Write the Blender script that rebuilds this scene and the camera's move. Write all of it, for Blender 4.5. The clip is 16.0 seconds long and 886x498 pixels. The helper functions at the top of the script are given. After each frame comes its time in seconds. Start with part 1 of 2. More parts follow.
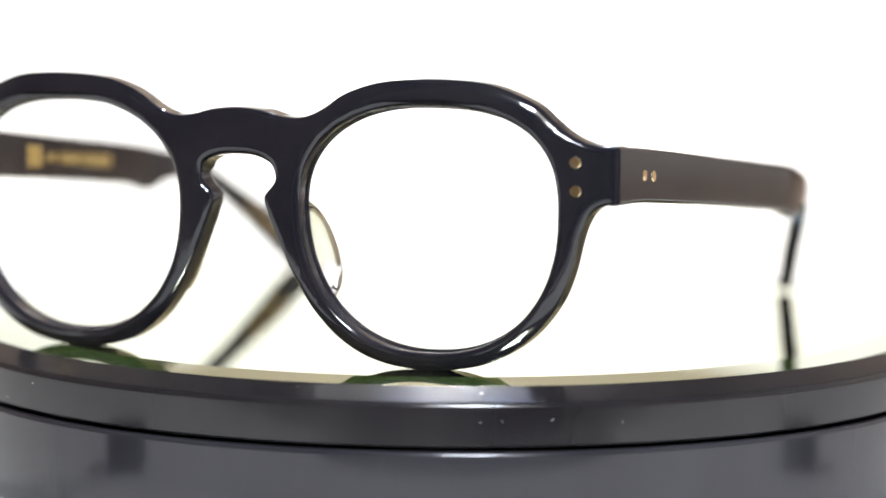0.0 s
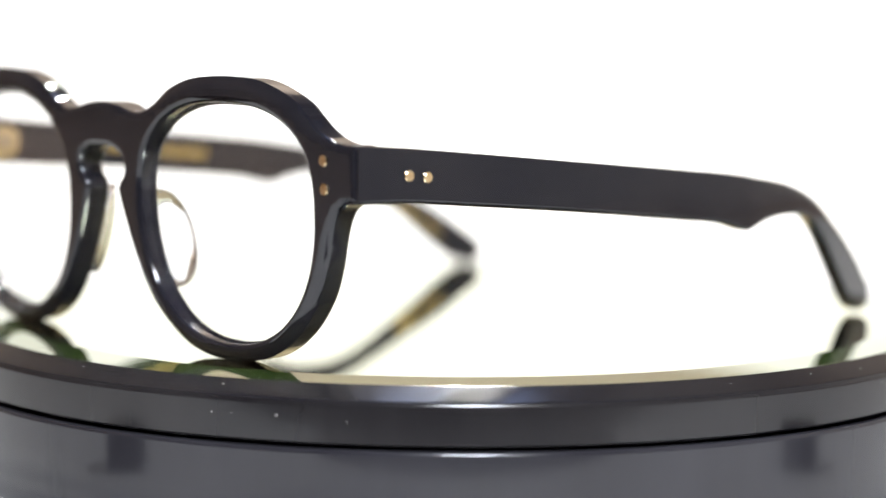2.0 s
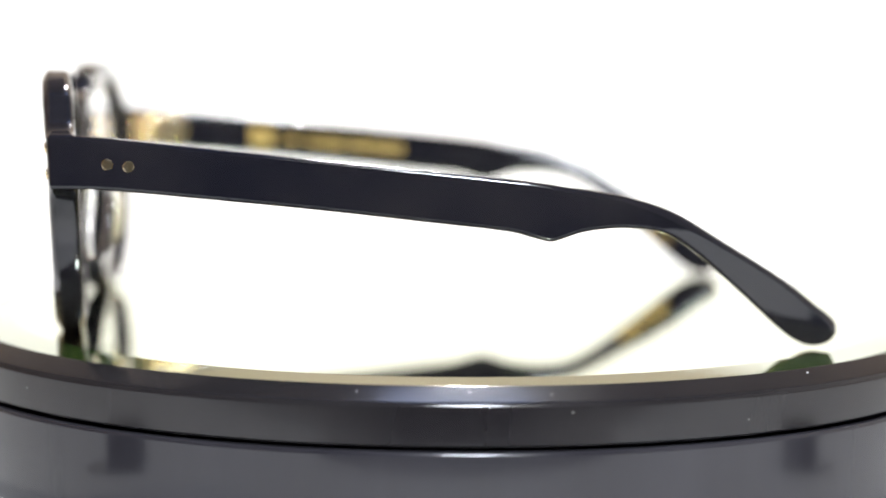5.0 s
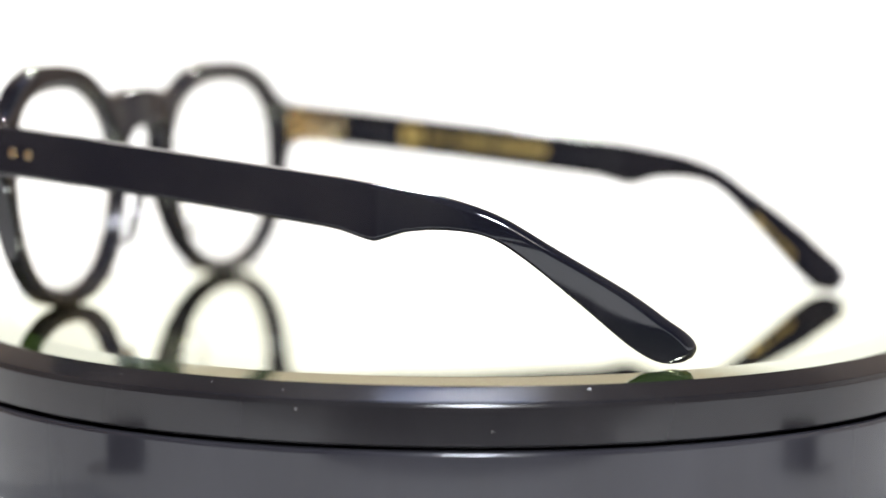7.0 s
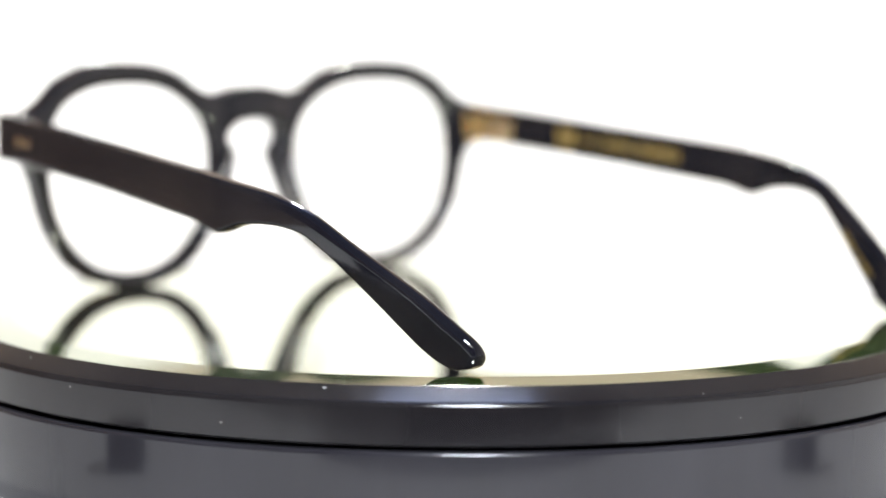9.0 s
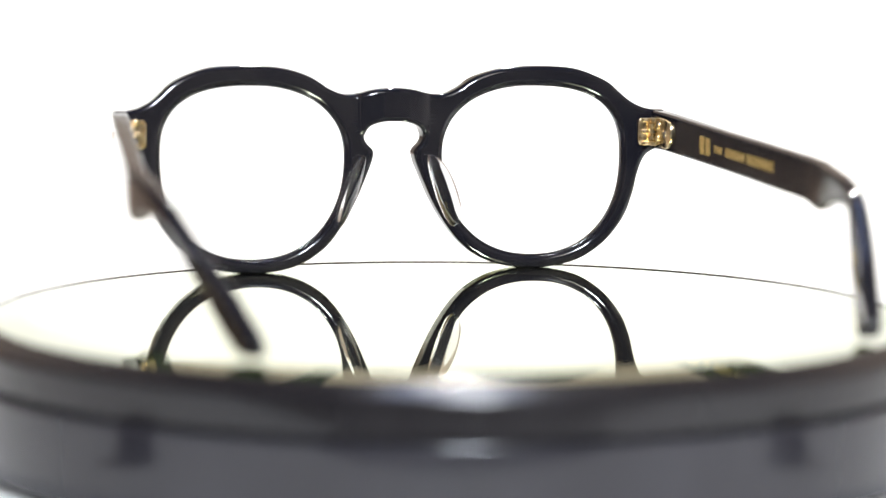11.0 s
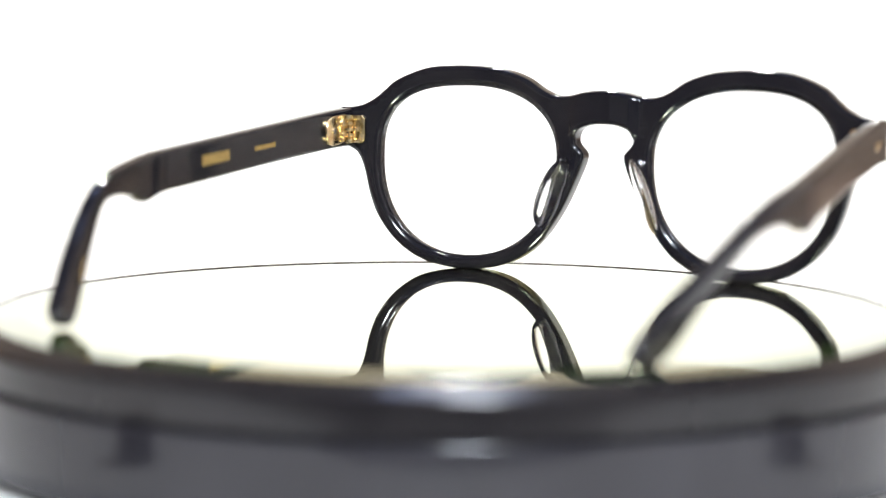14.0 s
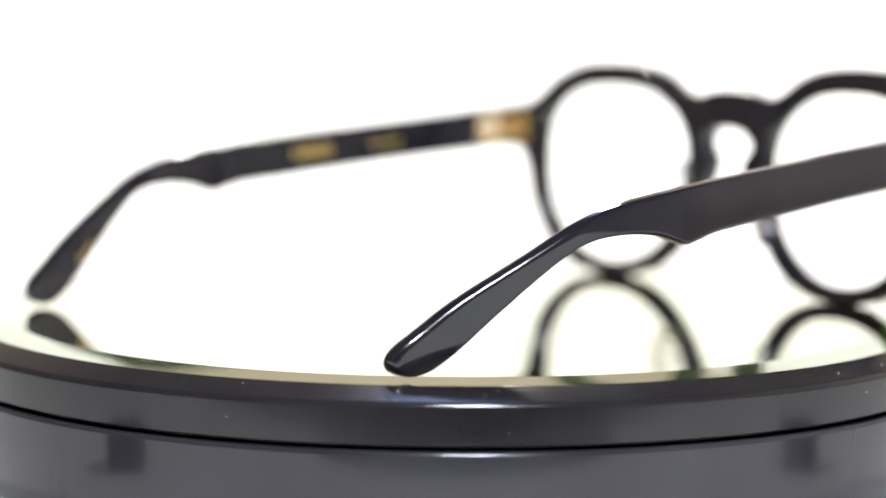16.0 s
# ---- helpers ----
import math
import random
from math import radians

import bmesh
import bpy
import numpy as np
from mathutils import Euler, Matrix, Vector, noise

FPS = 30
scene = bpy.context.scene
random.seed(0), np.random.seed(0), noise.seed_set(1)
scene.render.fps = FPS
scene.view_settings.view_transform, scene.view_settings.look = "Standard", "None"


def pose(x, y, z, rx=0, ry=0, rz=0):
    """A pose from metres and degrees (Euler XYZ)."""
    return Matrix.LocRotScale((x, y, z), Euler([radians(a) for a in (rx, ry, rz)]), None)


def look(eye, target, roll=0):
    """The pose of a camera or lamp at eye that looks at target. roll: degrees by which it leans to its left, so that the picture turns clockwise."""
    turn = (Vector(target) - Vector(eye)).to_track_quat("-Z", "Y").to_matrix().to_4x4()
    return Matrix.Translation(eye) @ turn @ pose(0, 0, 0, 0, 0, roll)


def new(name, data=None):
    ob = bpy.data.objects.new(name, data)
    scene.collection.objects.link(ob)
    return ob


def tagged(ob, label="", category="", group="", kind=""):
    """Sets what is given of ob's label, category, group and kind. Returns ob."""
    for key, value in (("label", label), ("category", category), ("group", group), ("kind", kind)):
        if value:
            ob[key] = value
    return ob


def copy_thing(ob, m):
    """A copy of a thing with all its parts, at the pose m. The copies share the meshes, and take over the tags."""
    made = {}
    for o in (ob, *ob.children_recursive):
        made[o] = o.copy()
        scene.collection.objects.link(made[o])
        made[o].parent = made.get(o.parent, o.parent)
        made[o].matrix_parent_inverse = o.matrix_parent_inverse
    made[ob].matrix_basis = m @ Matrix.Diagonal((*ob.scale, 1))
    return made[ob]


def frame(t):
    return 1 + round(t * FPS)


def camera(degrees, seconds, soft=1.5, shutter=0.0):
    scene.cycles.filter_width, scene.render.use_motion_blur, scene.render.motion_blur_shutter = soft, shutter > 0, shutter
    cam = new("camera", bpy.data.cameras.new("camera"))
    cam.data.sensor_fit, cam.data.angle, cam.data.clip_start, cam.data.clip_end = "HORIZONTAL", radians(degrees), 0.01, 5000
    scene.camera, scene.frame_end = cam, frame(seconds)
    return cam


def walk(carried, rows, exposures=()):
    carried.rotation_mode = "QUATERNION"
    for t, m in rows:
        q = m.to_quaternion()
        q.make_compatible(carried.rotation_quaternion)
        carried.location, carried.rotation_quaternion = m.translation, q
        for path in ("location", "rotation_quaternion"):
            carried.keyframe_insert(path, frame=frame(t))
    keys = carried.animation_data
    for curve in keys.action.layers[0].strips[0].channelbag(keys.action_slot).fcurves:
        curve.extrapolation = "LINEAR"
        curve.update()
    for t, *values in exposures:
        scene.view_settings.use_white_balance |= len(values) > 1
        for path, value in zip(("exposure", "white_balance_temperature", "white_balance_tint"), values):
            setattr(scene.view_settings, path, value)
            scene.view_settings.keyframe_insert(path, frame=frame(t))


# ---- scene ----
# Lengths of the glasses are given in millimetres and scaled by MM. The top of the mirror is z = 0, its axis x = y = 0.
MM = 0.001

# ---- camera ----
cam = camera(22.048, 16.0)
CAM = pose(-0.00125, -0.46095, 0.05929, 90 - 5.792, 0, 0) @ pose(0, 0, 0, 0, 0, 0.445)
FAR = CAM @ pose(0, 0, 0.0125)   # eased back a little while it is focused on the far side
walk(cam, [(0.0, CAM), (9.3, CAM), (10.9, FAR), (14.5, FAR), (14.95, CAM), (16.0, CAM)])
cam.data.dof.use_dof = True
cam.data.dof.aperture_fstop = 7.6
focus_mark = new("focus_mark")   # the point that the lens is focused on
NEAR_FOCUS, FAR_FOCUS = CAM @ pose(0, 0, -0.386), CAM @ pose(0, 0, -0.545)
cam.data.dof.focus_object = focus_mark

# turn of the platter in degrees, every half second
TURN = [(0.0, -8.05), (0.5, -14.33), (1.0, -20.87), (1.5, -27.24), (2.0, -33.78), (2.5, -40.31), (3.0, -46.32), (3.5, -52.63), (4.0, -58.81), (4.5, -65.23), (5.0, -71.67), (5.5, -78.12), (6.0, -84.58), (6.5, -91.06), (7.0, -97.50), (7.5, -104.08), (8.0, -110.68), (8.5, -117.31), (9.0, -123.31), (9.5, -129.90), (10.0, -136.49), (10.5, -143.08), (11.0, -149.69), (11.5, -156.29), (12.0, -162.93), (12.5, -169.74), (13.0, -176.56), (13.5, -183.03), (14.0, -189.33), (14.5, -195.76), (15.0, -202.30), (15.5, -208.85), (16.0, -215.39)]
SEAT = (-0.02502, -0.06930)   # where the front's middle rests on the platter
HEADING = -14.83

# ---- world and light ----
world = bpy.data.worlds.new("world")
scene.world = world
world.use_nodes = True
back = world.node_tree.nodes["Background"]
back.inputs["Color"].default_value = (1.0, 0.985, 0.95, 1)
back.inputs["Strength"].default_value = 0.35


def area(name, eye, target, size, power, colour=(1, 0.98, 0.94), size_y=None):
    data = bpy.data.lights.new(name, "AREA")
    data.energy, data.color, data.size = power, colour, size
    if size_y:
        data.shape, data.size_y = "RECTANGLE", size_y
    else:
        data.shape = "DISK"
    ob = new(name, data)
    ob.matrix_world = look(eye, target)
    return ob


area("overhead_lamp", (0.02, 0.57, 0.76), (0, 0.44, 0), 0.07, 10, (1.0, 0.98, 0.94))
area("led_lamp", (0.045, -0.47, 0.42), (0, -0.02, 0), 0.12, 7.5, (0.82, 0.885, 1.0))
# unseen blue panel, added so that the rim's shoulder mirrors a bluish glow
area("shoulder_glow_panel", (0.02, 0.73, 1.30), (0.02, -0.10, 0.1), 0.30, 2.2, (0.46, 0.58, 1.0), 0.40)
# unseen fill behind the camera, added to lift the dark faces
area("room_fill", (0.3, -1.9, 1.55), (0.3, -1.9, 0), 0.9, 22, (1.0, 0.97, 0.93))

# ---- materials ----


def material(name, colour, rough=0.5, metal=0.0, coat=0.0, ior=1.5):
    m = bpy.data.materials.new(name)
    m.use_nodes = True
    b = m.node_tree.nodes["Principled BSDF"]
    b.inputs["Base Color"].default_value = (*colour, 1)
    b.inputs["Roughness"].default_value = rough
    b.inputs["Metallic"].default_value = metal
    b.inputs["Coat Weight"].default_value = coat
    b.inputs["Coat Roughness"].default_value = 0.03
    b.inputs["IOR"].default_value = ior
    return m


def vary(m, scale, low, high, rough=None, bump=0.0, bump_scale=None, stretch=(1, 1, 1)):
    """Noise between two colours, a roughness range and a fine relief."""
    nt = m.node_tree
    b = nt.nodes["Principled BSDF"]
    co = nt.nodes.new("ShaderNodeTexCoord")
    mp = nt.nodes.new("ShaderNodeMapping")
    mp.inputs["Scale"].default_value = stretch
    nt.links.new(co.outputs["Object"], mp.inputs["Vector"])
    n = nt.nodes.new("ShaderNodeTexNoise")
    n.inputs["Scale"].default_value, n.inputs["Detail"].default_value = scale, 6
    nt.links.new(mp.outputs["Vector"], n.inputs["Vector"])
    r = nt.nodes.new("ShaderNodeValToRGB")
    r.color_ramp.elements[0].position, r.color_ramp.elements[1].position = 0.35, 0.68
    r.color_ramp.elements[0].color, r.color_ramp.elements[1].color = (*low, 1), (*high, 1)
    nt.links.new(n.outputs["Fac"], r.inputs["Fac"])
    nt.links.new(r.outputs["Color"], b.inputs["Base Color"])
    if rough:
        k = nt.nodes.new("ShaderNodeMapRange")
        k.inputs["From Min"].default_value, k.inputs["From Max"].default_value = 0.3, 0.7
        k.inputs["To Min"].default_value, k.inputs["To Max"].default_value = rough
        nt.links.new(n.outputs["Fac"], k.inputs["Value"])
        nt.links.new(k.outputs["Result"], b.inputs["Roughness"])
    if bump:
        n2 = nt.nodes.new("ShaderNodeTexNoise")
        n2.inputs["Scale"].default_value, n2.inputs["Detail"].default_value = bump_scale or scale * 4, 4
        nt.links.new(mp.outputs["Vector"], n2.inputs["Vector"])
        u = nt.nodes.new("ShaderNodeBump")
        u.inputs["Strength"].default_value, u.inputs["Distance"].default_value = bump, 0.001
        nt.links.new(n2.outputs["Fac"], u.inputs["Height"])
        nt.links.new(u.outputs["Normal"], b.inputs["Normal"])
    return m


ACETATE = vary(material("black_acetate", (0.008, 0.008, 0.010), 0.07, ior=1.49), 60,
               (0.006, 0.006, 0.009), (0.012, 0.011, 0.013), (0.04, 0.11), 0.012, 90)
GOLD = vary(material("gold_metal", (0.93, 0.72, 0.40), 0.2, 1.0), 900,
            (0.90, 0.66, 0.33), (0.96, 0.80, 0.52), (0.12, 0.26), 0.03, 700)
GILT = vary(material("gilt_print", (0.62, 0.43, 0.13), 0.35, 0.8), 1400,
            (0.45, 0.29, 0.07), (0.80, 0.58, 0.22), (0.25, 0.5))
STEEL = material("screw_steel", (0.75, 0.72, 0.68), 0.2, 1.0)
MIRROR = material("mirror", (0.87, 0.89, 0.63), 0.0, 1.0)
MIRROR_EDGE = vary(material("mirror_edge", (0.84, 0.87, 0.72), 0.03, 1.0), 40,
                   (0.80, 0.84, 0.68), (0.87, 0.90, 0.76), (0.01, 0.05))
green = MIRROR_EDGE.node_tree.nodes.new("ShaderNodeBsdfDiffuse")   # green of the glass under the bevel
green.inputs["Color"].default_value = (0.09, 0.17, 0.03, 1)
blend = MIRROR_EDGE.node_tree.nodes.new("ShaderNodeMixShader")
blend.inputs["Fac"].default_value = 0.10
MIRROR_EDGE.node_tree.links.new(MIRROR_EDGE.node_tree.nodes["Principled BSDF"].outputs["BSDF"], blend.inputs[1])
MIRROR_EDGE.node_tree.links.new(green.outputs["BSDF"], blend.inputs[2])
MIRROR_EDGE.node_tree.links.new(blend.outputs["Shader"], MIRROR_EDGE.node_tree.nodes["Material Output"].inputs["Surface"])
GLOSS = vary(material("black_gloss_plastic", (0.012, 0.011, 0.011), 0.12, ior=1.42), 35,
             (0.009, 0.008, 0.009), (0.016, 0.0145, 0.015), (0.10, 0.17), 0.012, 60, (1, 1, 0.25))
BODY = vary(material("dark_grey_gloss", (0.022, 0.021, 0.024), 0.12, ior=1.43), 30,
            (0.016, 0.015, 0.018), (0.025, 0.024, 0.028), (0.08, 0.2), 0.02, 60, (1, 1, 0.25))
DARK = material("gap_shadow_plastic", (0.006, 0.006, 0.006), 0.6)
SHEET = vary(material("white_sheet", (0.83, 0.82, 0.79), 0.7), 9,
             (0.80, 0.79, 0.755), (0.85, 0.845, 0.82), (0.6, 0.8), 0.05, 400)
WALL = vary(material("grey_paint", (0.30, 0.295, 0.30), 0.8), 3, (0.27, 0.265, 0.27), (0.33, 0.325, 0.33), (0.7, 0.9), 0.1, 120)
SIDE = vary(material("beige_wall", (0.47, 0.44, 0.40), 0.8), 3, (0.43, 0.40, 0.365), (0.51, 0.48, 0.44), (0.7, 0.9), 0.1, 120)
FLOOR = vary(material("dark_floor", (0.10, 0.095, 0.10), 0.6), 4, (0.08, 0.075, 0.08), (0.12, 0.115, 0.12), (0.5, 0.7), 0.1, 60)
WOOD = vary(material("pale_wood", (0.38, 0.28, 0.215), 0.45), 6, (0.32, 0.235, 0.18), (0.43, 0.33, 0.26), (0.35, 0.55), 0.1, 90, (1, 6, 1))
NORTH = vary(material("tan_wall", (0.34, 0.275, 0.22), 0.8), 3, (0.31, 0.25, 0.20), (0.37, 0.30, 0.24), (0.7, 0.9), 0.1, 120)
BOARD = vary(material("white_board", (0.83, 0.79, 0.74), 0.8), 5, (0.80, 0.76, 0.71), (0.86, 0.82, 0.77), (0.7, 0.9), 0.05, 200)
PANEL = vary(material("brown_wood_panel", (0.19, 0.14, 0.112), 0.6), 5, (0.155, 0.112, 0.088), (0.225, 0.168, 0.136), (0.5, 0.7), 0.08, 80, (1, 6, 1))
CEILING = vary(material("pale_blue_paint", (0.30, 0.35, 0.52), 0.8), 4, (0.28, 0.33, 0.49), (0.32, 0.37, 0.55), (0.7, 0.9), 0.08, 90)
BACKWALL = vary(material("dark_blue_grey_wall", (0.085, 0.087, 0.10), 0.8), 3, (0.07, 0.072, 0.083), (0.10, 0.102, 0.118), (0.7, 0.9), 0.1, 120)
STAND_IN_BLACK = vary(material("stand_in_black", (0.02, 0.02, 0.024), 0.5), 200, (0.016, 0.016, 0.02), (0.03, 0.03, 0.034), (0.4, 0.6))
DUST = material("white_dust", (0.75, 0.74, 0.72), 0.9)


def clear(name, ior, tint, rough=0.0):
    m = material(name, tint, rough, ior=ior)
    m.node_tree.nodes["Principled BSDF"].inputs["Transmission Weight"].default_value = 1.0
    return m


LENS = clear("clear_lens", 1.46, (0.985, 0.99, 0.985))
PAD = clear("clear_acetate", 1.42, (0.95, 0.96, 0.98), 0.02)

# ---- mesh helpers ----


def finish(me, mat, smooth=35):
    me.materials.clear()
    me.materials.append(mat)
    me.polygons.foreach_set("use_smooth", [True] * len(me.polygons))
    me.set_sharp_from_angle(angle=radians(smooth))
    return me


def part(name, bm, mat, parent=None, label="", smooth=35):
    me = bpy.data.meshes.new(name)
    bmesh.ops.recalc_face_normals(bm, faces=bm.faces)
    bm.to_mesh(me)
    bm.free()
    ob = new(name, finish(me, mat, smooth))
    ob.parent = parent
    return tagged(ob, label)


def weighted(ob):
    """Normals that follow the large faces, so that flat faces stay flat beside rounded edges."""
    m = ob.modifiers.new("weighted", "WEIGHTED_NORMAL")
    m.weight, m.keep_sharp = 90, True
    return ob


def spline(points, steps=10, closed=False):
    """Catmull-Rom through the points."""
    pts = [Vector(p) for p in points]
    n = len(pts)
    out = []
    for i in range(n if closed else n - 1):
        if closed:
            a, b, c, d = pts[i - 1], pts[i], pts[(i + 1) % n], pts[(i + 2) % n]
        else:
            a, b, c, d = pts[max(i - 1, 0)], pts[i], pts[i + 1], pts[min(i + 2, n - 1)]
        for k in range(steps):
            t = k / steps
            out.append(0.5 * (2 * b + (c - a) * t + (2 * a - 5 * b + 4 * c - d) * t * t + (3 * b - a - 3 * c + d) * t ** 3))
    if not closed:
        out.append(pts[-1])
    return out


def plate(loops, depth, bevel, segments=3):
    """A bmesh of flat loops (the first the outline, the others holes), given depth with rounded edges, in x, y; depth along z."""
    data = bpy.data.curves.new("loops", "CURVE")
    data.dimensions, data.fill_mode = "2D", "BOTH"
    data.extrude, data.bevel_depth, data.bevel_resolution, data.offset = depth / 2 - bevel, bevel, segments, -bevel
    for loop in loops:
        s = data.splines.new("POLY")
        s.points.add(len(loop) - 1)
        for q, p in zip(s.points, loop):
            q.co = (p[0], p[1], 0, 1)
        s.use_cyclic_u = True
    ob = bpy.data.objects.new("loops", data)
    scene.collection.objects.link(ob)
    bpy.context.view_layer.update()
    me = bpy.data.meshes.new_from_object(ob.evaluated_get(bpy.context.evaluated_depsgraph_get()))
    bm = bmesh.new()
    bm.from_mesh(me)
    bmesh.ops.remove_doubles(bm, verts=bm.verts, dist=depth * 1e-4)
    bpy.data.objects.remove(ob)
    bpy.data.curves.remove(data)
    bpy.data.meshes.remove(me)
    return bm


def lathe(profile, segments=192):
    """Turns a profile of (radius, z) round the z axis; a radius of 0 closes it."""
    bm = bmesh.new()
    rings = []
    for r, z in profile:
        if r == 0:
            rings.append([bm.verts.new((0, 0, z))])
        else:
            rings.append([bm.verts.new((r * math.cos(a), r * math.sin(a), z)) for a in (2 * math.pi * k / segments for k in range(segments))])
    for a, b in zip(rings, rings[1:]):
        for k in range(segments):
            j = (k + 1) % segments
            if len(a) == 1:
                bm.faces.new((a[0], b[k], b[j]))
            elif len(b) == 1:
                bm.faces.new((a[k], b[0], a[j]))
            else:
                bm.faces.new((a[k], b[k], b[j], a[j]))
    return bm


def block(sx, sy, sz, centre=(0, 0, 0), bevel=0.0, segments=2):
    bm = bmesh.new()
    bmesh.ops.create_cube(bm, size=1, matrix=Matrix.Translation(centre) @ Matrix.Diagonal((sx, sy, sz, 1)))
    if bevel:
        bmesh.ops.bevel(bm, geom=bm.edges[:], offset=bevel, segments=segments, affect="EDGES", profile=0.5)
    return bm


def rod(radius, length, m, bevel=0.0, segments=20):
    """A cylinder along its own z, at the pose m, with a rounded rim."""
    b = bevel or radius * 0.15
    h = length / 2
    bm = lathe([(0, -h), (radius - b, -h), (radius, -h + b), (radius, h - b), (radius - b, h), (0, h)], segments)
    bm.transform(m)
    return bm


def joined(*parts):
    out = bmesh.new()
    for b in parts:
        me = bpy.data.meshes.new("tmp")
        b.to_mesh(me)
        b.free()
        out.from_mesh(me)
        bpy.data.meshes.remove(me)
    return out


# ---- setting ----
TABLE = -0.0285


def backdrop():
    """A white sheet: flat on the table, curving up into the wall behind."""
    bm = bmesh.new()
    line = [(-0.205, TABLE - 0.012), (-0.205, TABLE - 0.003), (-0.203, TABLE), (0.0, TABLE), (0.54, TABLE)]
    line += [(0.54 + 0.16 * math.sin(a), TABLE + 0.16 * (1 - math.cos(a))) for a in (math.pi / 2 * k / 16 for k in range(1, 17))]
    line += [(0.70, 0.19)]
    xs = (-0.27, -0.13, 0, 0.13, 0.27)
    grid = [[bm.verts.new((x, y, z)) for x in xs] for y, z in line]
    for a, b in zip(grid, grid[1:]):
        for k in range(len(xs) - 1):
            bm.faces.new((a[k], a[k + 1], b[k + 1], b[k]))
    ob = part("backdrop", bm, SHEET)
    return tagged(ob, "seamless white paper sweep under and behind the turntable", "backdrop", kind="structure")


backdrop()


def setting_slab(name, size, centre, mat, label, category):
    ob = part(name, block(*size, centre), mat)
    return tagged(ob, label, category, kind="structure")


setting_slab("table", (1.56, 0.955, 0.04), (0, 0.2775, TABLE - 0.0225), WOOD, "pale wooden table under the white sheet", "table")
setting_slab("floor", (2.8, 4.0, 0.05), (0, -1.2, -0.80), FLOOR, "dark plain floor below the table", "floor")
setting_slab("wall_west", (0.05, 4.0, 2.4), (-1.40, -1.2, 0.40), SIDE, "plain warm beige wall", "wall")
setting_slab("wall_east", (0.05, 4.0, 2.4), (1.40, -1.2, 0.40), SIDE, "plain warm beige wall", "wall")
# unseen boards, added to colour what the rim and temples reflect
setting_slab("reflect_board_east", (0.02, 1.68, 2.3), (0.80, -0.085, 0.40), BOARD, "unseen matt white board, added beside the table for reflections", "board")
setting_slab("reflect_board_west", (0.02, 1.68, 2.3), (-0.80, -0.085, 0.40), PANEL, "unseen brown wooden board, added beside the table for reflections", "board")
setting_slab("wall_south", (2.8, 0.05, 2.4), (0, -3.20, 0.40), BACKWALL, "plain dark blue-grey wall", "wall")
setting_slab("wall_north", (2.8, 0.05, 2.4), (0, 0.78, 0.40), NORTH, "plain tan wall", "wall")
setting_slab("ceiling", (2.85, 4.1, 0.05), (0, -1.2, 1.62), CEILING, "pale blue painted ceiling", "ceiling")

# ---- turntable ----
turntable = tagged(new("turntable"), "glossy black display turntable with a round mirror top", "turntable")
turntable.location = (0, 0, TABLE)


def low(profile):
    return [(r, z - TABLE) for r, z in profile]


def rounded(r, z, radius, first, last, steps=6):
    """Points of an edge's rounding about (r, z), from one angle to another."""
    turns = [radians(first + (last - first) * k / steps) for k in range(steps + 1)]
    return [(r + radius * math.cos(a), z + radius * math.sin(a)) for a in turns]


base = weighted(part("base", lathe(low([(0, TABLE + 0.001), (0.0985, TABLE + 0.001), (0.1002, TABLE + 0.0016), (0.1007, TABLE + 0.0030), *rounded(0.0999, -0.0110, 0.0008, 0, 88),
                               (0.093, -0.0102), (0, -0.0102)])), BODY, turntable, "glossy dark grey base drum", 30))
# the gap's shade, put into the near-black colour of a recessed disc
part("gap_shade_disc", lathe(low([(0, -0.0105), (0.0950, -0.0105), (0.0950, -0.0093), (0, -0.0093)])), DARK, turntable, "near-black disc standing in for the shade in the gap")
platter = tagged(new("platter"), "turning platter")
platter.parent = turntable
weighted(part("rim", lathe(low([(0, -0.0096), (0.0980, -0.0096), (0.1000, -0.0095), (0.1004, -0.0091), *rounded(0.0992, -0.003207, 0.0012, 2, 66.2, 8),
                       (0.0957, -0.00035), (0.0953, -0.0002), (0.0948, -0.0003), (0.0945, -0.0030), (0, -0.0030)])), GLOSS, platter, "glossy black rim with a sloped shoulder", 30))
part("mirror", lathe(low([(0.0, -0.0025), (0.0872, -0.0025), (0.0872, 0.0), (0, 0.0)])), MIRROR, platter, "round mirror, faintly green", 20)
part("mirror_bevel", lathe(low([(0.0872, -0.0025), (0.0943, -0.0025), (0.0945, -0.00042), (0.0872, 0.0)])), MIRROR_EDGE, platter, "pale green bevelled mirror edge", 20)


def dust():
    bm = bmesh.new()
    rnd = random.Random(5)
    for k in range(42):
        a = rnd.uniform(0, 2 * math.pi)
        if rnd.random() < 0.55:
            t = rnd.random()
            r, z = 0.0962 + 0.0034 * t, -0.0005 - 0.0017 * t
        else:
            z = rnd.uniform(-0.0085, -0.0036)
            r = 0.1004
        s = rnd.choice((0.00005, 0.00006, 0.00008, 0.00008, 0.00016))
        bmesh.ops.create_icosphere(bm, subdivisions=1, radius=s, matrix=Matrix.Translation((r * math.cos(a), r * math.sin(a), z - TABLE)) @ Matrix.Rotation(a, 4, "Z") @ Matrix.Diagonal((0.6, rnd.uniform(0.8, 2.5), 1, 1)))
    return tagged(part("dust", bm, DUST, platter, "white dust specks and nicks"), kind="stuff")


dust()

# low black blocks beside the turntable, unseen stand-ins for dark things that it reflects
foot = part("reflected_block", block(0.010, 0.016, 0.010, (0, 0, 0.005), 0.0012), STAND_IN_BLACK)
tagged(foot, "small black block, unseen stand-in for a dark thing reflected in the base", "block", "blocks beside the turntable")
foot.matrix_basis = pose(0.117, -0.090, TABLE, 0, 0, -9)
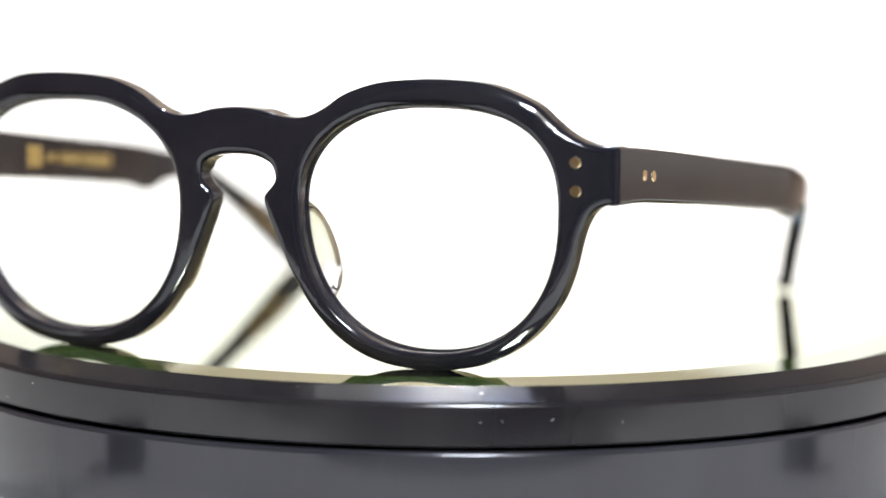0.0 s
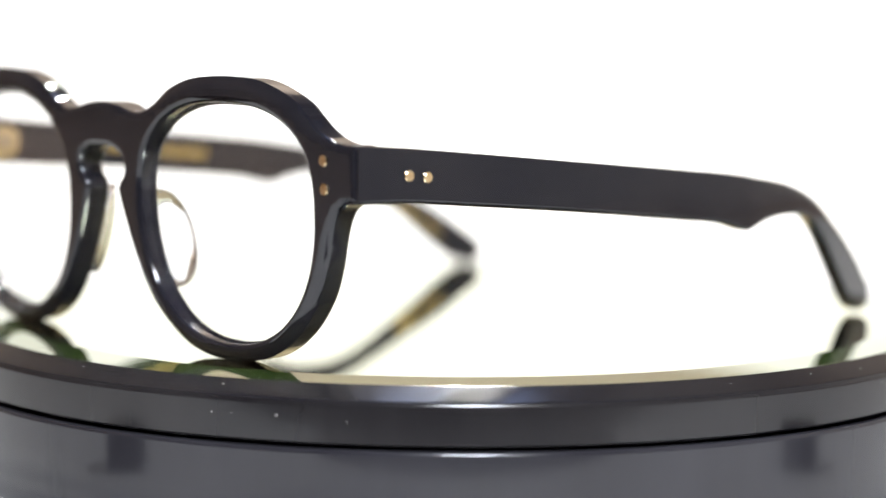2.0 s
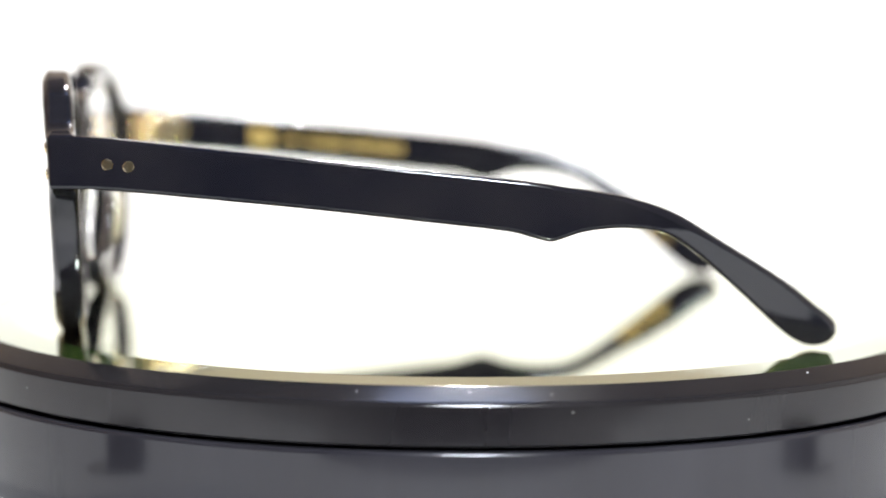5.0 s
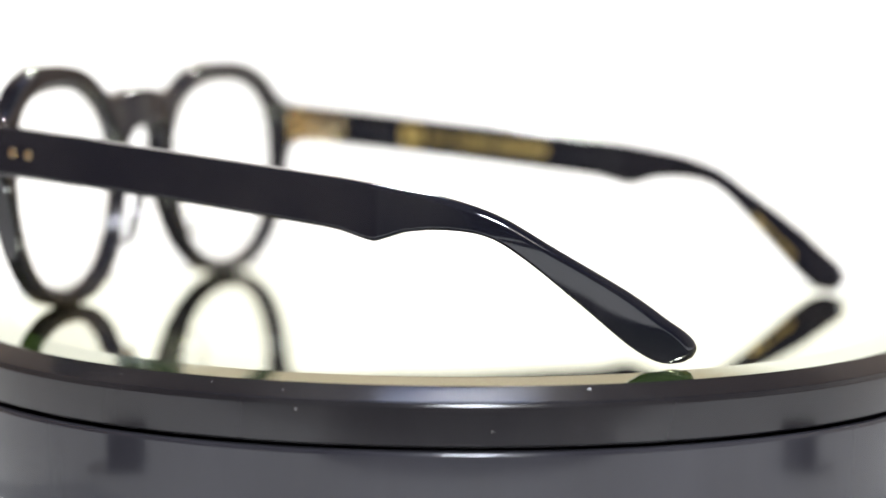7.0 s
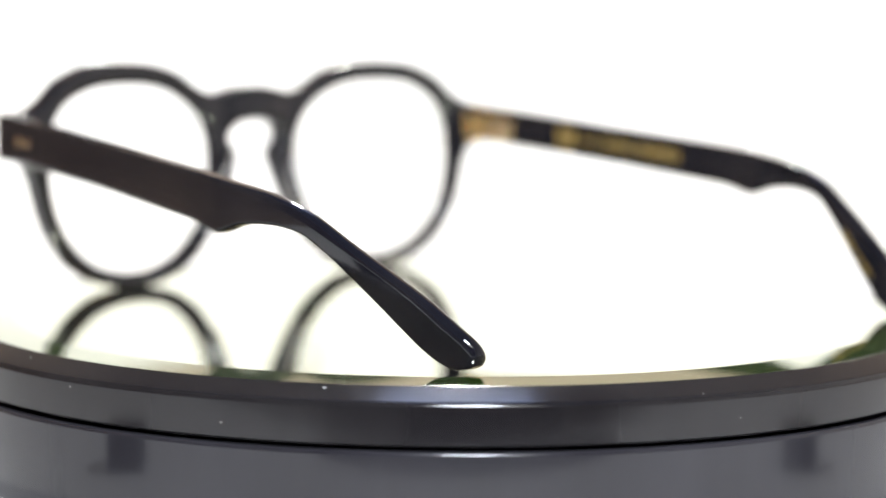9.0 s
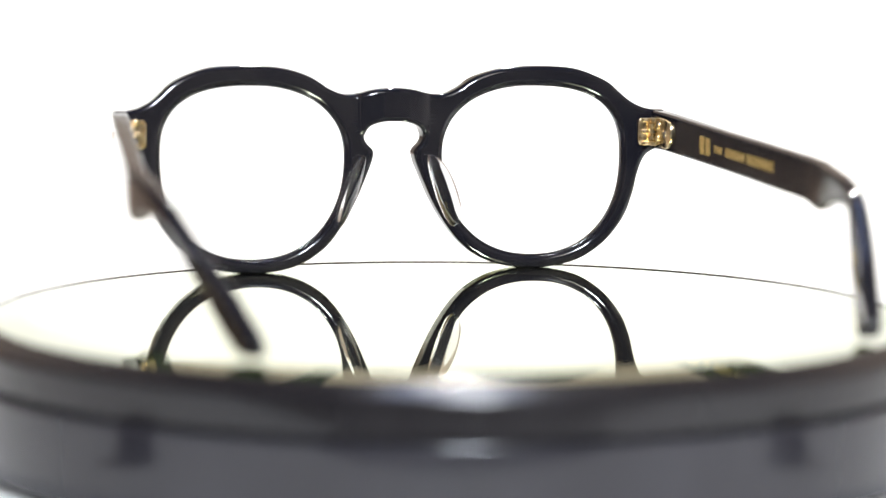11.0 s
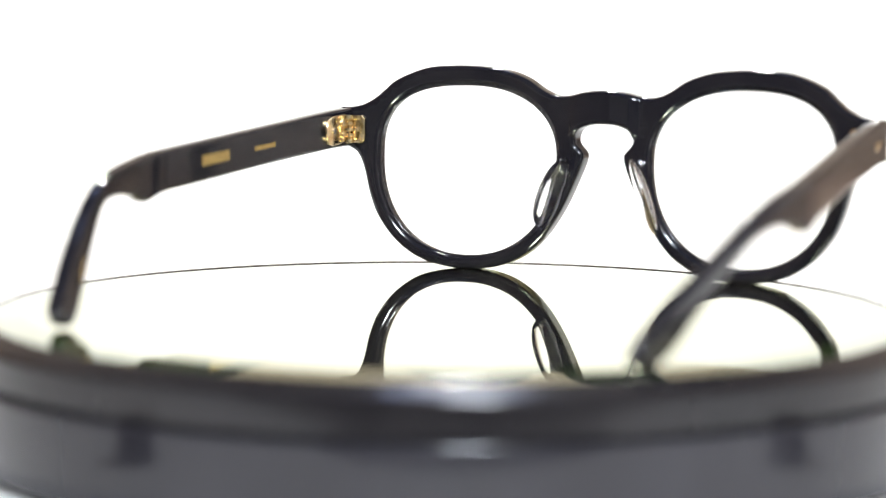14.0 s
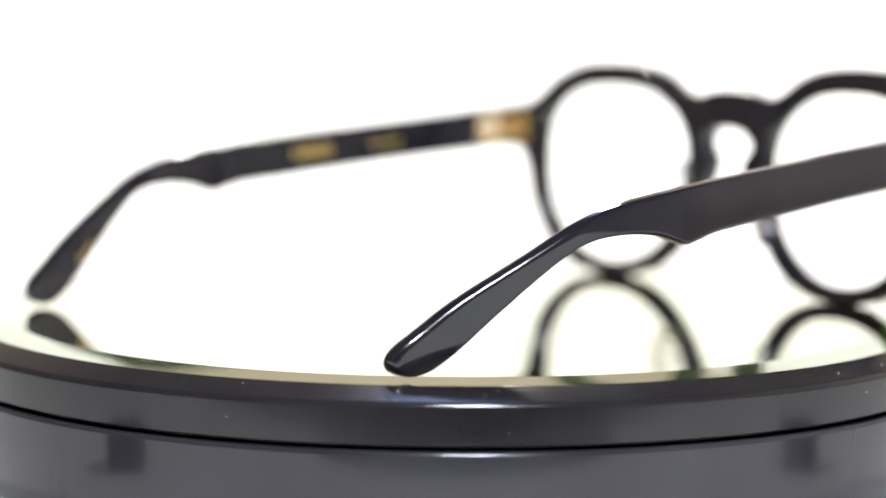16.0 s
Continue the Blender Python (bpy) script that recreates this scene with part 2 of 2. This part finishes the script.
copy_thing(foot, pose(-0.107, -0.101, TABLE, 0, 0, 18))

# a slim black strip on the sheet, added for the dark arc in the drum
strip = plate([[(0.075 * math.cos(a), 0.009 * math.sin(a)) for a in (2 * math.pi * k / 48 for k in range(48))]], 0.002, 0.0005, 2)
strip.transform(Matrix.Translation((0, 0, 0.001)))
strip = tagged(part("dark_arc_strip", strip, STAND_IN_BLACK), "slim black strip, unseen, added to reflect as a dark arc in the base", "strip")
strip.matrix_basis = pose(0.012, -0.180, TABLE)

# ---- glasses ----
glasses = tagged(new("eyeglasses"), "glossy black acetate eyeglasses with open temples on the mirror", "eyeglasses")

FRONT_X = -0.35   # the front sits a little to one side of the temples' middle
LENS_X, LENS_Z, LENS_W, LENS_UP, LENS_DOWN = 34.5, 27.5, 22.75, 17.2, 24.5


def lens_loop(side, grow=0.0, steps=96):
    """Outline of a lens: four quarters of superellipses."""
    loop = []
    for k in range(steps):
        a = 2 * math.pi * k / steps
        c, s = math.cos(a), math.sin(a)
        n = (2.65 if c > 0 else 2.2) if s > 0 else (2.25 if c > 0 else 2.2)
        x = math.copysign(abs(c) ** (2 / n), c) * (LENS_W + grow)
        z = math.copysign(abs(s) ** (2 / n), s) * ((LENS_UP if s > 0 else LENS_DOWN) + grow)
        loop.append((side * (LENS_X + x), LENS_Z + z))
    return loop


def lens_radius(x, z):
    """1 on the outline of the lens opening, less inside it; x towards the temple."""
    u, v = (x - LENS_X) / LENS_W, (z - LENS_Z) / (LENS_UP if z > LENS_Z else LENS_DOWN)
    n = (2.65 if u > 0 else 2.2) if v > 0 else (2.25 if u > 0 else 2.2)
    return (abs(u) ** n + abs(v) ** n) ** (1 / n)


def front_loop():
    """Outline of the front: from the bridge over rim and end piece, and back to the keyhole."""
    half = [(0, 43.9), (4.7, 43.5), (8.5, 42.6), (12.2, 42.4), (15.8, 43.7), (20.3, 46.5), (26.0, 48.4), (32.0, 49.1), (38.9, 49.2), (45.9, 48.5),
            (53.0, 45.7), (56.3, 43.0), (59.0, 40.8), (62.0, 39.3), (65.0, 38.7), (67.35, 38.6), (67.65, 37.0), (67.65, 30.4), (67.35, 29.1), (65.0, 28.9),
            (62.8, 27.5), (61.5, 25.2), (60.6, 22.4), (59.3, 17.3), (57.0, 11.9), (52.5, 6.3), (46.4, 2.2), (39.9, 0.4), (33.6, 0.0), (27.0, 0.7),
            (21.3, 2.8), (15.8, 7.0), (10.5, 14.6), (6.3, 23.7), (5.0, 27.6), (5.3, 29.2), (6.7, 30.7), (7.2, 32.2), (6.2, 34.4), (3.2, 35.6), (0, 35.8)]
    pts = half + [(-x, z) for x, z in reversed(half[1:-1])]
    return spline([(x, z, 0) for x, z in pts], 5, True)


def front_y(x, z):
    return -1.44 - 0.05 * z + 0.00112 * x * x


def build_front():
    bm = plate([front_loop(), lens_loop(1), lens_loop(-1)], 5.4, 1.2, 3)
    for v in bm.verts:
        x, z, d = v.co
        side = 1 if x > 0 else -1
        r = lens_radius(side * x, z)
        reach = math.hypot(side * x - LENS_X, z - LENS_Z)
        if (1 - 1 / r) * reach > 1.45 and d < -1.5 and 14 < abs(x) < 61:
            # the front is milled back in a broad facet along its outer edge
            k = 1 - 1.0 * min(1.0, (-1.5 - d) / 1.1) * min(1.0, (abs(x) - 14) / 5, (61 - abs(x)) / 5) / max(8.0, reach)
            x, z = side * (LENS_X + (side * x - LENS_X) * k), LENS_Z + (z - LENS_Z) * k
        v.co = (x, z, d)
    for cut in [k * 3.0 for k in range(-22, 23)] + [-8.5, -7.9, -7.0, -4.5, -1.5, 1.5, 4.5, 7.0, 7.9, 8.5]:
        bmesh.ops.bisect_plane(bm, geom=bm.verts[:] + bm.edges[:] + bm.faces[:], plane_co=(cut, 0, 0), plane_no=(1, 0, 0))
    for v in bm.verts:
        x, z, d = v.co
        if d > 0.8 and abs(x) < 8.6 and z > 33:
            d += 1.5 * math.sqrt(1 - (x / 8.6) ** 2)   # the back of the bridge swells out
        v.co = Vector((x + FRONT_X, front_y(x, z) + d, z)) * MM
    return weighted(part("front", bm, ACETATE, glasses, "thick black acetate front with a keyhole bridge", 40))


front = build_front()


def build_lens(side):
    """A curved pane of even thickness with a thin bevelled edge."""
    bm = bmesh.new()
    edge = [Vector((x, z, 0)) for x, z in lens_loop(side, 0.45)]
    mid = Vector((side * LENS_X, LENS_Z - 3, 0))
    faces = []
    for depth in (-0.7, 0.7):
        rings = [[bm.verts.new((mid.x, mid.y, depth))]]
        for k in range(1, 11):
            rings.append([bm.verts.new(mid.lerp(p, k / 10) + Vector((0, 0, depth))) for p in edge])
        for a, b in zip(rings, rings[1:]):
            for i in range(len(b)):
                j = (i + 1) % len(b)
                bm.faces.new((a[0], b[i], b[j]) if len(a) == 1 else (a[i], b[i], b[j], a[j]))
        faces.append(rings[-1])
    for i in range(len(edge)):
        j = (i + 1) % len(edge)
        bm.faces.new((faces[0][i], faces[0][j], faces[1][j], faces[1][i]))
    for v in bm.verts:
        x, z, d = v.co
        v.co = Vector((x + FRONT_X, front_y(x, z) + d + 0.4, z)) * MM
    ob = part("lens", bm, LENS, glasses, "clear demo lens")
    ob.visible_shadow = False
    return ob


def build_lip(side):
    """The ridge inside a rim behind the lens, which closes its groove."""
    bm = plate([lens_loop(side, 0.3), lens_loop(side, -0.35)], 1.1, 0.3, 3)
    for cut in [side * (9 + 3.0 * k) for k in range(18)]:
        bmesh.ops.bisect_plane(bm, geom=bm.verts[:] + bm.edges[:] + bm.faces[:], plane_co=(cut, 0, 0), plane_no=(1, 0, 0))
    for v in bm.verts:
        x, z, d = v.co
        v.co = Vector((x + FRONT_X, front_y(x, z) + d + 1.25, z)) * MM
    return weighted(part("lens_groove", bm, ACETATE, front, "polished black ridge of the lens groove", 40))


def build_pad(side):
    """A clear nose pad: a lens-shaped bulge along the inner edge of the rim."""
    bm = bmesh.new()
    bmesh.ops.create_uvsphere(bm, u_segments=28, v_segments=18, radius=1)
    lean = math.atan2(12.0 - 6.2, 27.5 - 11.0)
    for v in bm.verts:
        x, y, z = v.co
        z = math.copysign(abs(z) ** 0.9, z)
        q = Vector((x * 1.5 + 0.5 * (y + 1), y * 3.8, z * 9.2))
        c, s = math.cos(lean), math.sin(lean)
        v.co = Vector((side * (10.6 + side * FRONT_X + q.x * c - q.z * s + max(y, 0) * 2.2), 2.4 + q.y, 19.2 + q.x * s + q.z * c)) * MM
    ob = part("nose_pad", bm, PAD, glasses, "clear acetate nose pad", 60)
    ob.visible_shadow = False
    return ob


# outer face of each temple, by the distance behind the front: spreads to the bend, then turns in
SPREAD = {1: [(-2, 67.54), (22, 69.7), (45, 71.6), (68, 73.7), (85, 75.1), (97, 74.3), (107, 72.7), (116, 70.2), (128, 65.8), (141, 60.9)],
          -1: [(-2, 67.54), (22, 69.4), (45, 71.2), (68, 73.1), (85, 74.2), (97, 73.3), (107, 71.7), (116, 68.8), (128, 64.2), (141, 59.6)]}


def along(knots, y):
    """A smooth curve through the knots."""
    for i in range(len(knots) - 1):
        if y <= knots[i + 1][0] or i == len(knots) - 2:
            break
    (x0, a), (x1, b) = knots[i], knots[i + 1]
    p, q = knots[max(i - 1, 0)], knots[min(i + 2, len(knots) - 1)]
    m0, m1 = (b - p[1]) / (x1 - p[0]), (q[1] - a) / (q[0] - x0)
    h = x1 - x0
    t = (y - x0) / h
    return a * (1 + 2 * t) * (1 - t) ** 2 + m0 * h * t * (1 - t) ** 2 + b * t * t * (3 - 2 * t) + m1 * h * t * t * (t - 1)


def temple_side(side, y):
    """Outer face of the temple on one side, with the shift of the front near the hinge."""
    return side * along(SPREAD[side], y) + FRONT_X * max(0.0, 1 - y / 40)


def twist(y):
    """Turn of the blade about its own length, behind the bend."""
    return along([(0, 0), (98, 0), (113, -0.08), (126, -0.17), (141, -0.12)], y)


PAIRS = [((-0.3, 38.7), (-0.3, 29.0)), ((9, 38.1), (9, 28.9)), ((20, 37.1), (20, 28.1)), ((44.6, 34.8), (44.6, 26.0)), ((68.4, 32.6), (68.4, 23.6)), ((80, 31.5), (79, 22.5)),
         ((84.2, 31.0), (83.6, 21.4)), ((86.7, 30.7), (86.7, 20.7)), ((89, 30.3), (88.8, 21.2)), ((94, 29.6), (93.2, 22.5)), ((101, 28.3), (100, 23.0)), ((109.2, 25.5), (107, 22.0)),
         ((118.2, 20.2), (113.0, 18.4)), ((129.8, 13.1), (121.6, 11.1)), ((136.4, 8.2), (128.4, 5.0)), ((139.0, 6.3), (131.0, 2.9)), ((140.4, 4.9), (133.2, 1.5)),
         ((140.9, 3.7), (135.2, 0.75)), ((140.75, 2.6), (137.0, 0.6)), ((140.1, 1.6), (138.7, 0.85))]


def temple_stations():
    tops = spline([(a[0], a[1], 0) for a, b in PAIRS], 6)
    bots = spline([(b[0], b[1], 0) for a, b in PAIRS], 6)
    return list(zip(tops, bots))


def section(half_t, half_h, r_top, r_low):
    """Rectangle with rounded corners, wider at the top, counter-clockwise."""
    out = []
    for sx, sz, r, a0 in ((1, 1, r_top, 0), (-1, 1, r_top, 90), (-1, -1, r_low, 180), (1, -1, r_low, 270)):
        r = min(r, half_h * 0.95, half_t * 0.95)
        for k in range(5):
            a = radians(a0 + 22.5 * k)
            out.append((sx * (half_t - r) + r * math.cos(a), sz * (half_h - r) + r * math.sin(a)))
    return out


def build_temple(side):
    bm = bmesh.new()
    stations = temple_stations()
    rings = []
    for i, (a, b) in enumerate(stations):
        mid, half = (a + b) / 2, (a - b) / 2
        h = half.length
        up = half / h
        last = len(stations) - 1 - i
        t = 2.0 - 0.25 * min(1, mid.x / 90)
        if last < 10:
            t *= 0.45 + 0.55 * math.sqrt(1 - (1 - last / 10) ** 2)
        ring = []
        late = min(1.0, max(0.0, (mid.x - 84) / 20))
        for u, v in section(t, h, 0.8 + 0.85 * late, 0.8 - 0.1 * late):
            y, z = mid.x + up.x * v, mid.y + up.y * v
            ring.append(bm.verts.new(Vector((temple_side(side, mid.x) + side * (u - 1.9 + twist(mid.x) * up.x * v), y, z)) * MM))
        rings.append(ring)
    for a, b in zip(rings, rings[1:]):
        for k in range(len(a)):
            j = (k + 1) % len(a)
            bm.faces.new((a[k], a[j], b[j], b[k]))
    bm.faces.new(rings[0])
    bm.faces.new(rings[-1])
    return weighted(part("temple", bm, ACETATE, glasses, "black acetate temple arm with a stepped underside and curved tip", 45))


def rivet(parent, place, way, radius):
    m = look(place, Vector(place) + Vector(way))
    return part("rivet", rod(radius * MM, 0.5 * MM, m, 0.12 * MM, 24), GOLD, parent, "small round gold rivet")


def on_temple(side, y, z, inner=True, lift=0.0):
    """A place on the inner or outer face of a temple, in metres."""
    m = y
    if y > 84:   # behind the bend the sections lean: take the one that passes through the place
        m = min(temple_stations(), key=lambda ab: abs((y - ab[0].x) * (ab[1].y - ab[0].y) - (z - ab[0].y) * (ab[1].x - ab[0].x)) / (ab[1] - ab[0]).length)
        m = (m[0].x + m[1].x) / 2
    x = temple_side(side, m) + side * (twist(m) * (y - m) + (-3.9 + 0.25 * min(1, m / 90) - lift if inner else 0.06 + lift))
    return Vector((x, y, z)) * MM


def bar(parent, side, y0, y1, z, high, slope=-0.085, lift=0.0, letters=1):
    """A printed gilt line on the inner face of a temple, following its curve, broken into worn upright strokes."""
    pitch = (y1 - y0) / letters
    for i in range(letters):
        bm = bmesh.new()
        a = y0 + pitch * i
        b = a + pitch * (0.72 if letters > 1 else 1.0)
        rows = []
        for k in range(3):
            y = a + (b - a) * k / 2
            zz = z + slope * (y - y0)
            rows.append([bm.verts.new(on_temple(side, y, zz + e * high / 2, True, d)) for e, d in ((-1, lift - 0.3), (-1, lift + 0.03), (1, lift + 0.03), (1, lift - 0.3))])
        for p, q in zip(rows, rows[1:]):
            for k in range(4):
                bm.faces.new((p[k], p[(k + 1) % 4], q[(k + 1) % 4], q[k]))
        bm.faces.new(rows[0])
        bm.faces.new(rows[-1])
        part("gilt_mark", bm, GILT, parent, "worn gilt stroke, unreadable")


def inner_panel(side, temple):
    """The raised flat of the inner face, behind the hinge, with a rounded front end."""
    def edge(y, top):
        return (38.7 - 0.0925 * (y - 3.2) - 1.0) if top else (29.3 - 0.0865 * (y - 3.2) + 1.0)
    ys = [23 + 3 * k for k in range(20)]
    loop = [(y, edge(y, False)) for y in [21.2] + ys] + [(y, edge(y, True)) for y in reversed([21.2] + ys)]
    loop[0], loop[-1] = (20.4, loop[0][1] + 1.0), (20.4, loop[-1][1] - 1.0)
    bm = plate([loop], 0.3, 0.1, 1)
    for k in range(21, 80, 3):
        bmesh.ops.bisect_plane(bm, geom=bm.verts[:] + bm.edges[:] + bm.faces[:], plane_co=(k, 0, 0), plane_no=(1, 0, 0))
    for v in bm.verts:
        y, z, d = v.co
        v.co = on_temple(side, y, z, True, d)
    return weighted(part("inner_panel", bm, ACETATE, temple, "polished raised inner face"))


def hinge(side, temple):
    """A five-barrel gold hinge: a plate behind the front, barrels, and a plate on the temple."""
    fy = front_y(62.5, 33.3) + 2.7
    cx = side * 62.4 + FRONT_X
    bm = plate([[(-1.3, -3.4), (1.6, -3.4), (1.6, 3.4), (-1.3, 3.4), (-2.0, 2.6), (-2.0, -2.6)]], 0.9, 0.2, 2)
    bm.transform(Matrix.Translation((cx * MM, (fy + 0.3) * MM, 33.3 * MM)) @ Matrix.Rotation(radians(90), 4, "X") @ Matrix.Diagonal((side * MM, MM, MM, 1)))
    part("hinge_plate", bm, GOLD, front, "gold hinge plate")
    for k in range(5):
        z = 33.3 + (k - 2) * 1.42
        owner = front if k % 2 == 0 else temple
        part("hinge_barrel", rod(1.45 * MM, 1.22 * MM, pose((side * 64.3 + FRONT_X * 0.5) * MM, (fy + 1.5) * MM, z * MM), 0.25 * MM, 18), GOLD, owner, "gold hinge barrel")
        if k % 2 == 0:
            part("hinge_finger", block(3.0 * MM, 0.9 * MM, 1.15 * MM, ((cx + side * 0.3) * MM, (fy + 1.0) * MM, z * MM), 0.25 * MM), GOLD, owner, "gold hinge finger")
        else:
            part("hinge_finger", block(0.9 * MM, 4.2 * MM, 1.15 * MM, ((temple_side(side, 8) - side * 4.3) * MM, (fy + 3.2) * MM, z * MM), 0.25 * MM), GOLD, owner, "gold hinge finger")
    x = side * temple_side(side, 11) - 3.8
    bm = plate([[(-5.8, -3.5), (2.5, -3.5), (4.6, -2.9), (5.6, -1.5), (5.6, 1.5), (4.6, 2.9), (2.5, 3.5), (-5.8, 3.5)]], 1.2, 0.25, 2)
    bm.transform(Matrix.Translation((side * x * MM, 11.0 * MM, 33.2 * MM)) @ Matrix.Rotation(radians(-4.8), 4, "X") @ Matrix(((0, 0, 1, 0), (1, 0, 0, 0), (0, 1, 0, 0), (0, 0, 0, 1))) @ Matrix.Scale(MM, 4))
    part("hinge_plate", bm, GOLD, temple, "gold hinge plate")
    for dy, dz in ((8.4, 1.6), (8.4, -1.6), (12.9, 0.0)):
        m = pose(side * (x - 0.65) * MM, dy * MM, (33.3 + dz - 0.08 * (dy - 11)) * MM, 0, 90, 0)
        part("screw", rod(0.85 * MM, 0.5 * MM, m, 0.15 * MM, 16), STEEL, temple, "small bright screw head")


temples = {}
for side in (1, -1):
    build_lens(side)
    build_lip(side)
    build_pad(side)
    arm = temples[side] = build_temple(side)
    for z in (36.0, 31.3):
        rivet(front, Vector((side * 60.5 + FRONT_X, front_y(60.5, z) - 2.66, z)) * MM, (0, -1, 0), 1.0)
    for y, z in ((9.7, 33.5), (13.4, 33.15)):
        rivet(arm, on_temple(side, y, z, False, -0.12), (side, 0, 0), 1.0)
    hinge(side, arm)
    inner_panel(side, arm)

# inner prints: model and size on one arm, mark and maker's line on the other, small ones on the tips
bar(temples[1], 1, 37.7, 46.3, 31.0, 1.0, lift=0.16, letters=7)
bar(temples[1], 1, 56.4, 66.9, 29.4, 2.4, lift=0.16, letters=7)
for y0, y1, h, count in ((31.3, 33.7, 4.2, 1), (34.3, 36.6, 4.0, 1), (39.0, 43.0, 1.6, 3), (44.6, 54.0, 2.0, 7), (55.0, 67.5, 2.2, 9)):
    bar(temples[-1], -1, y0, y1, 31.6 - 0.085 * (y0 - 31), h, lift=0.16, letters=count)
bar(temples[1], 1, 123.0, 127.5, 12.0, 1.3, -0.80, letters=3)
bar(temples[-1], -1, 119.0, 129.5, 15.2, 1.5, -0.78, letters=8)


# ---- moving things ----
def motions():
    glasses_rows, platter_rows = [], []
    for t, a in TURN:
        m = Matrix.Rotation(radians(a), 4, "Z")
        platter_rows.append((t, m))
        glasses_rows.append((t, m @ pose(SEAT[0], SEAT[1], 0.0, 0, 0, HEADING)))
    walk(platter, platter_rows)
    walk(glasses, glasses_rows)
    walk(focus_mark, [(0.0, NEAR_FOCUS), (9.3, NEAR_FOCUS), (10.9, FAR_FOCUS), (14.5, FAR_FOCUS), (14.95, NEAR_FOCUS), (16.0, NEAR_FOCUS)])


motions()
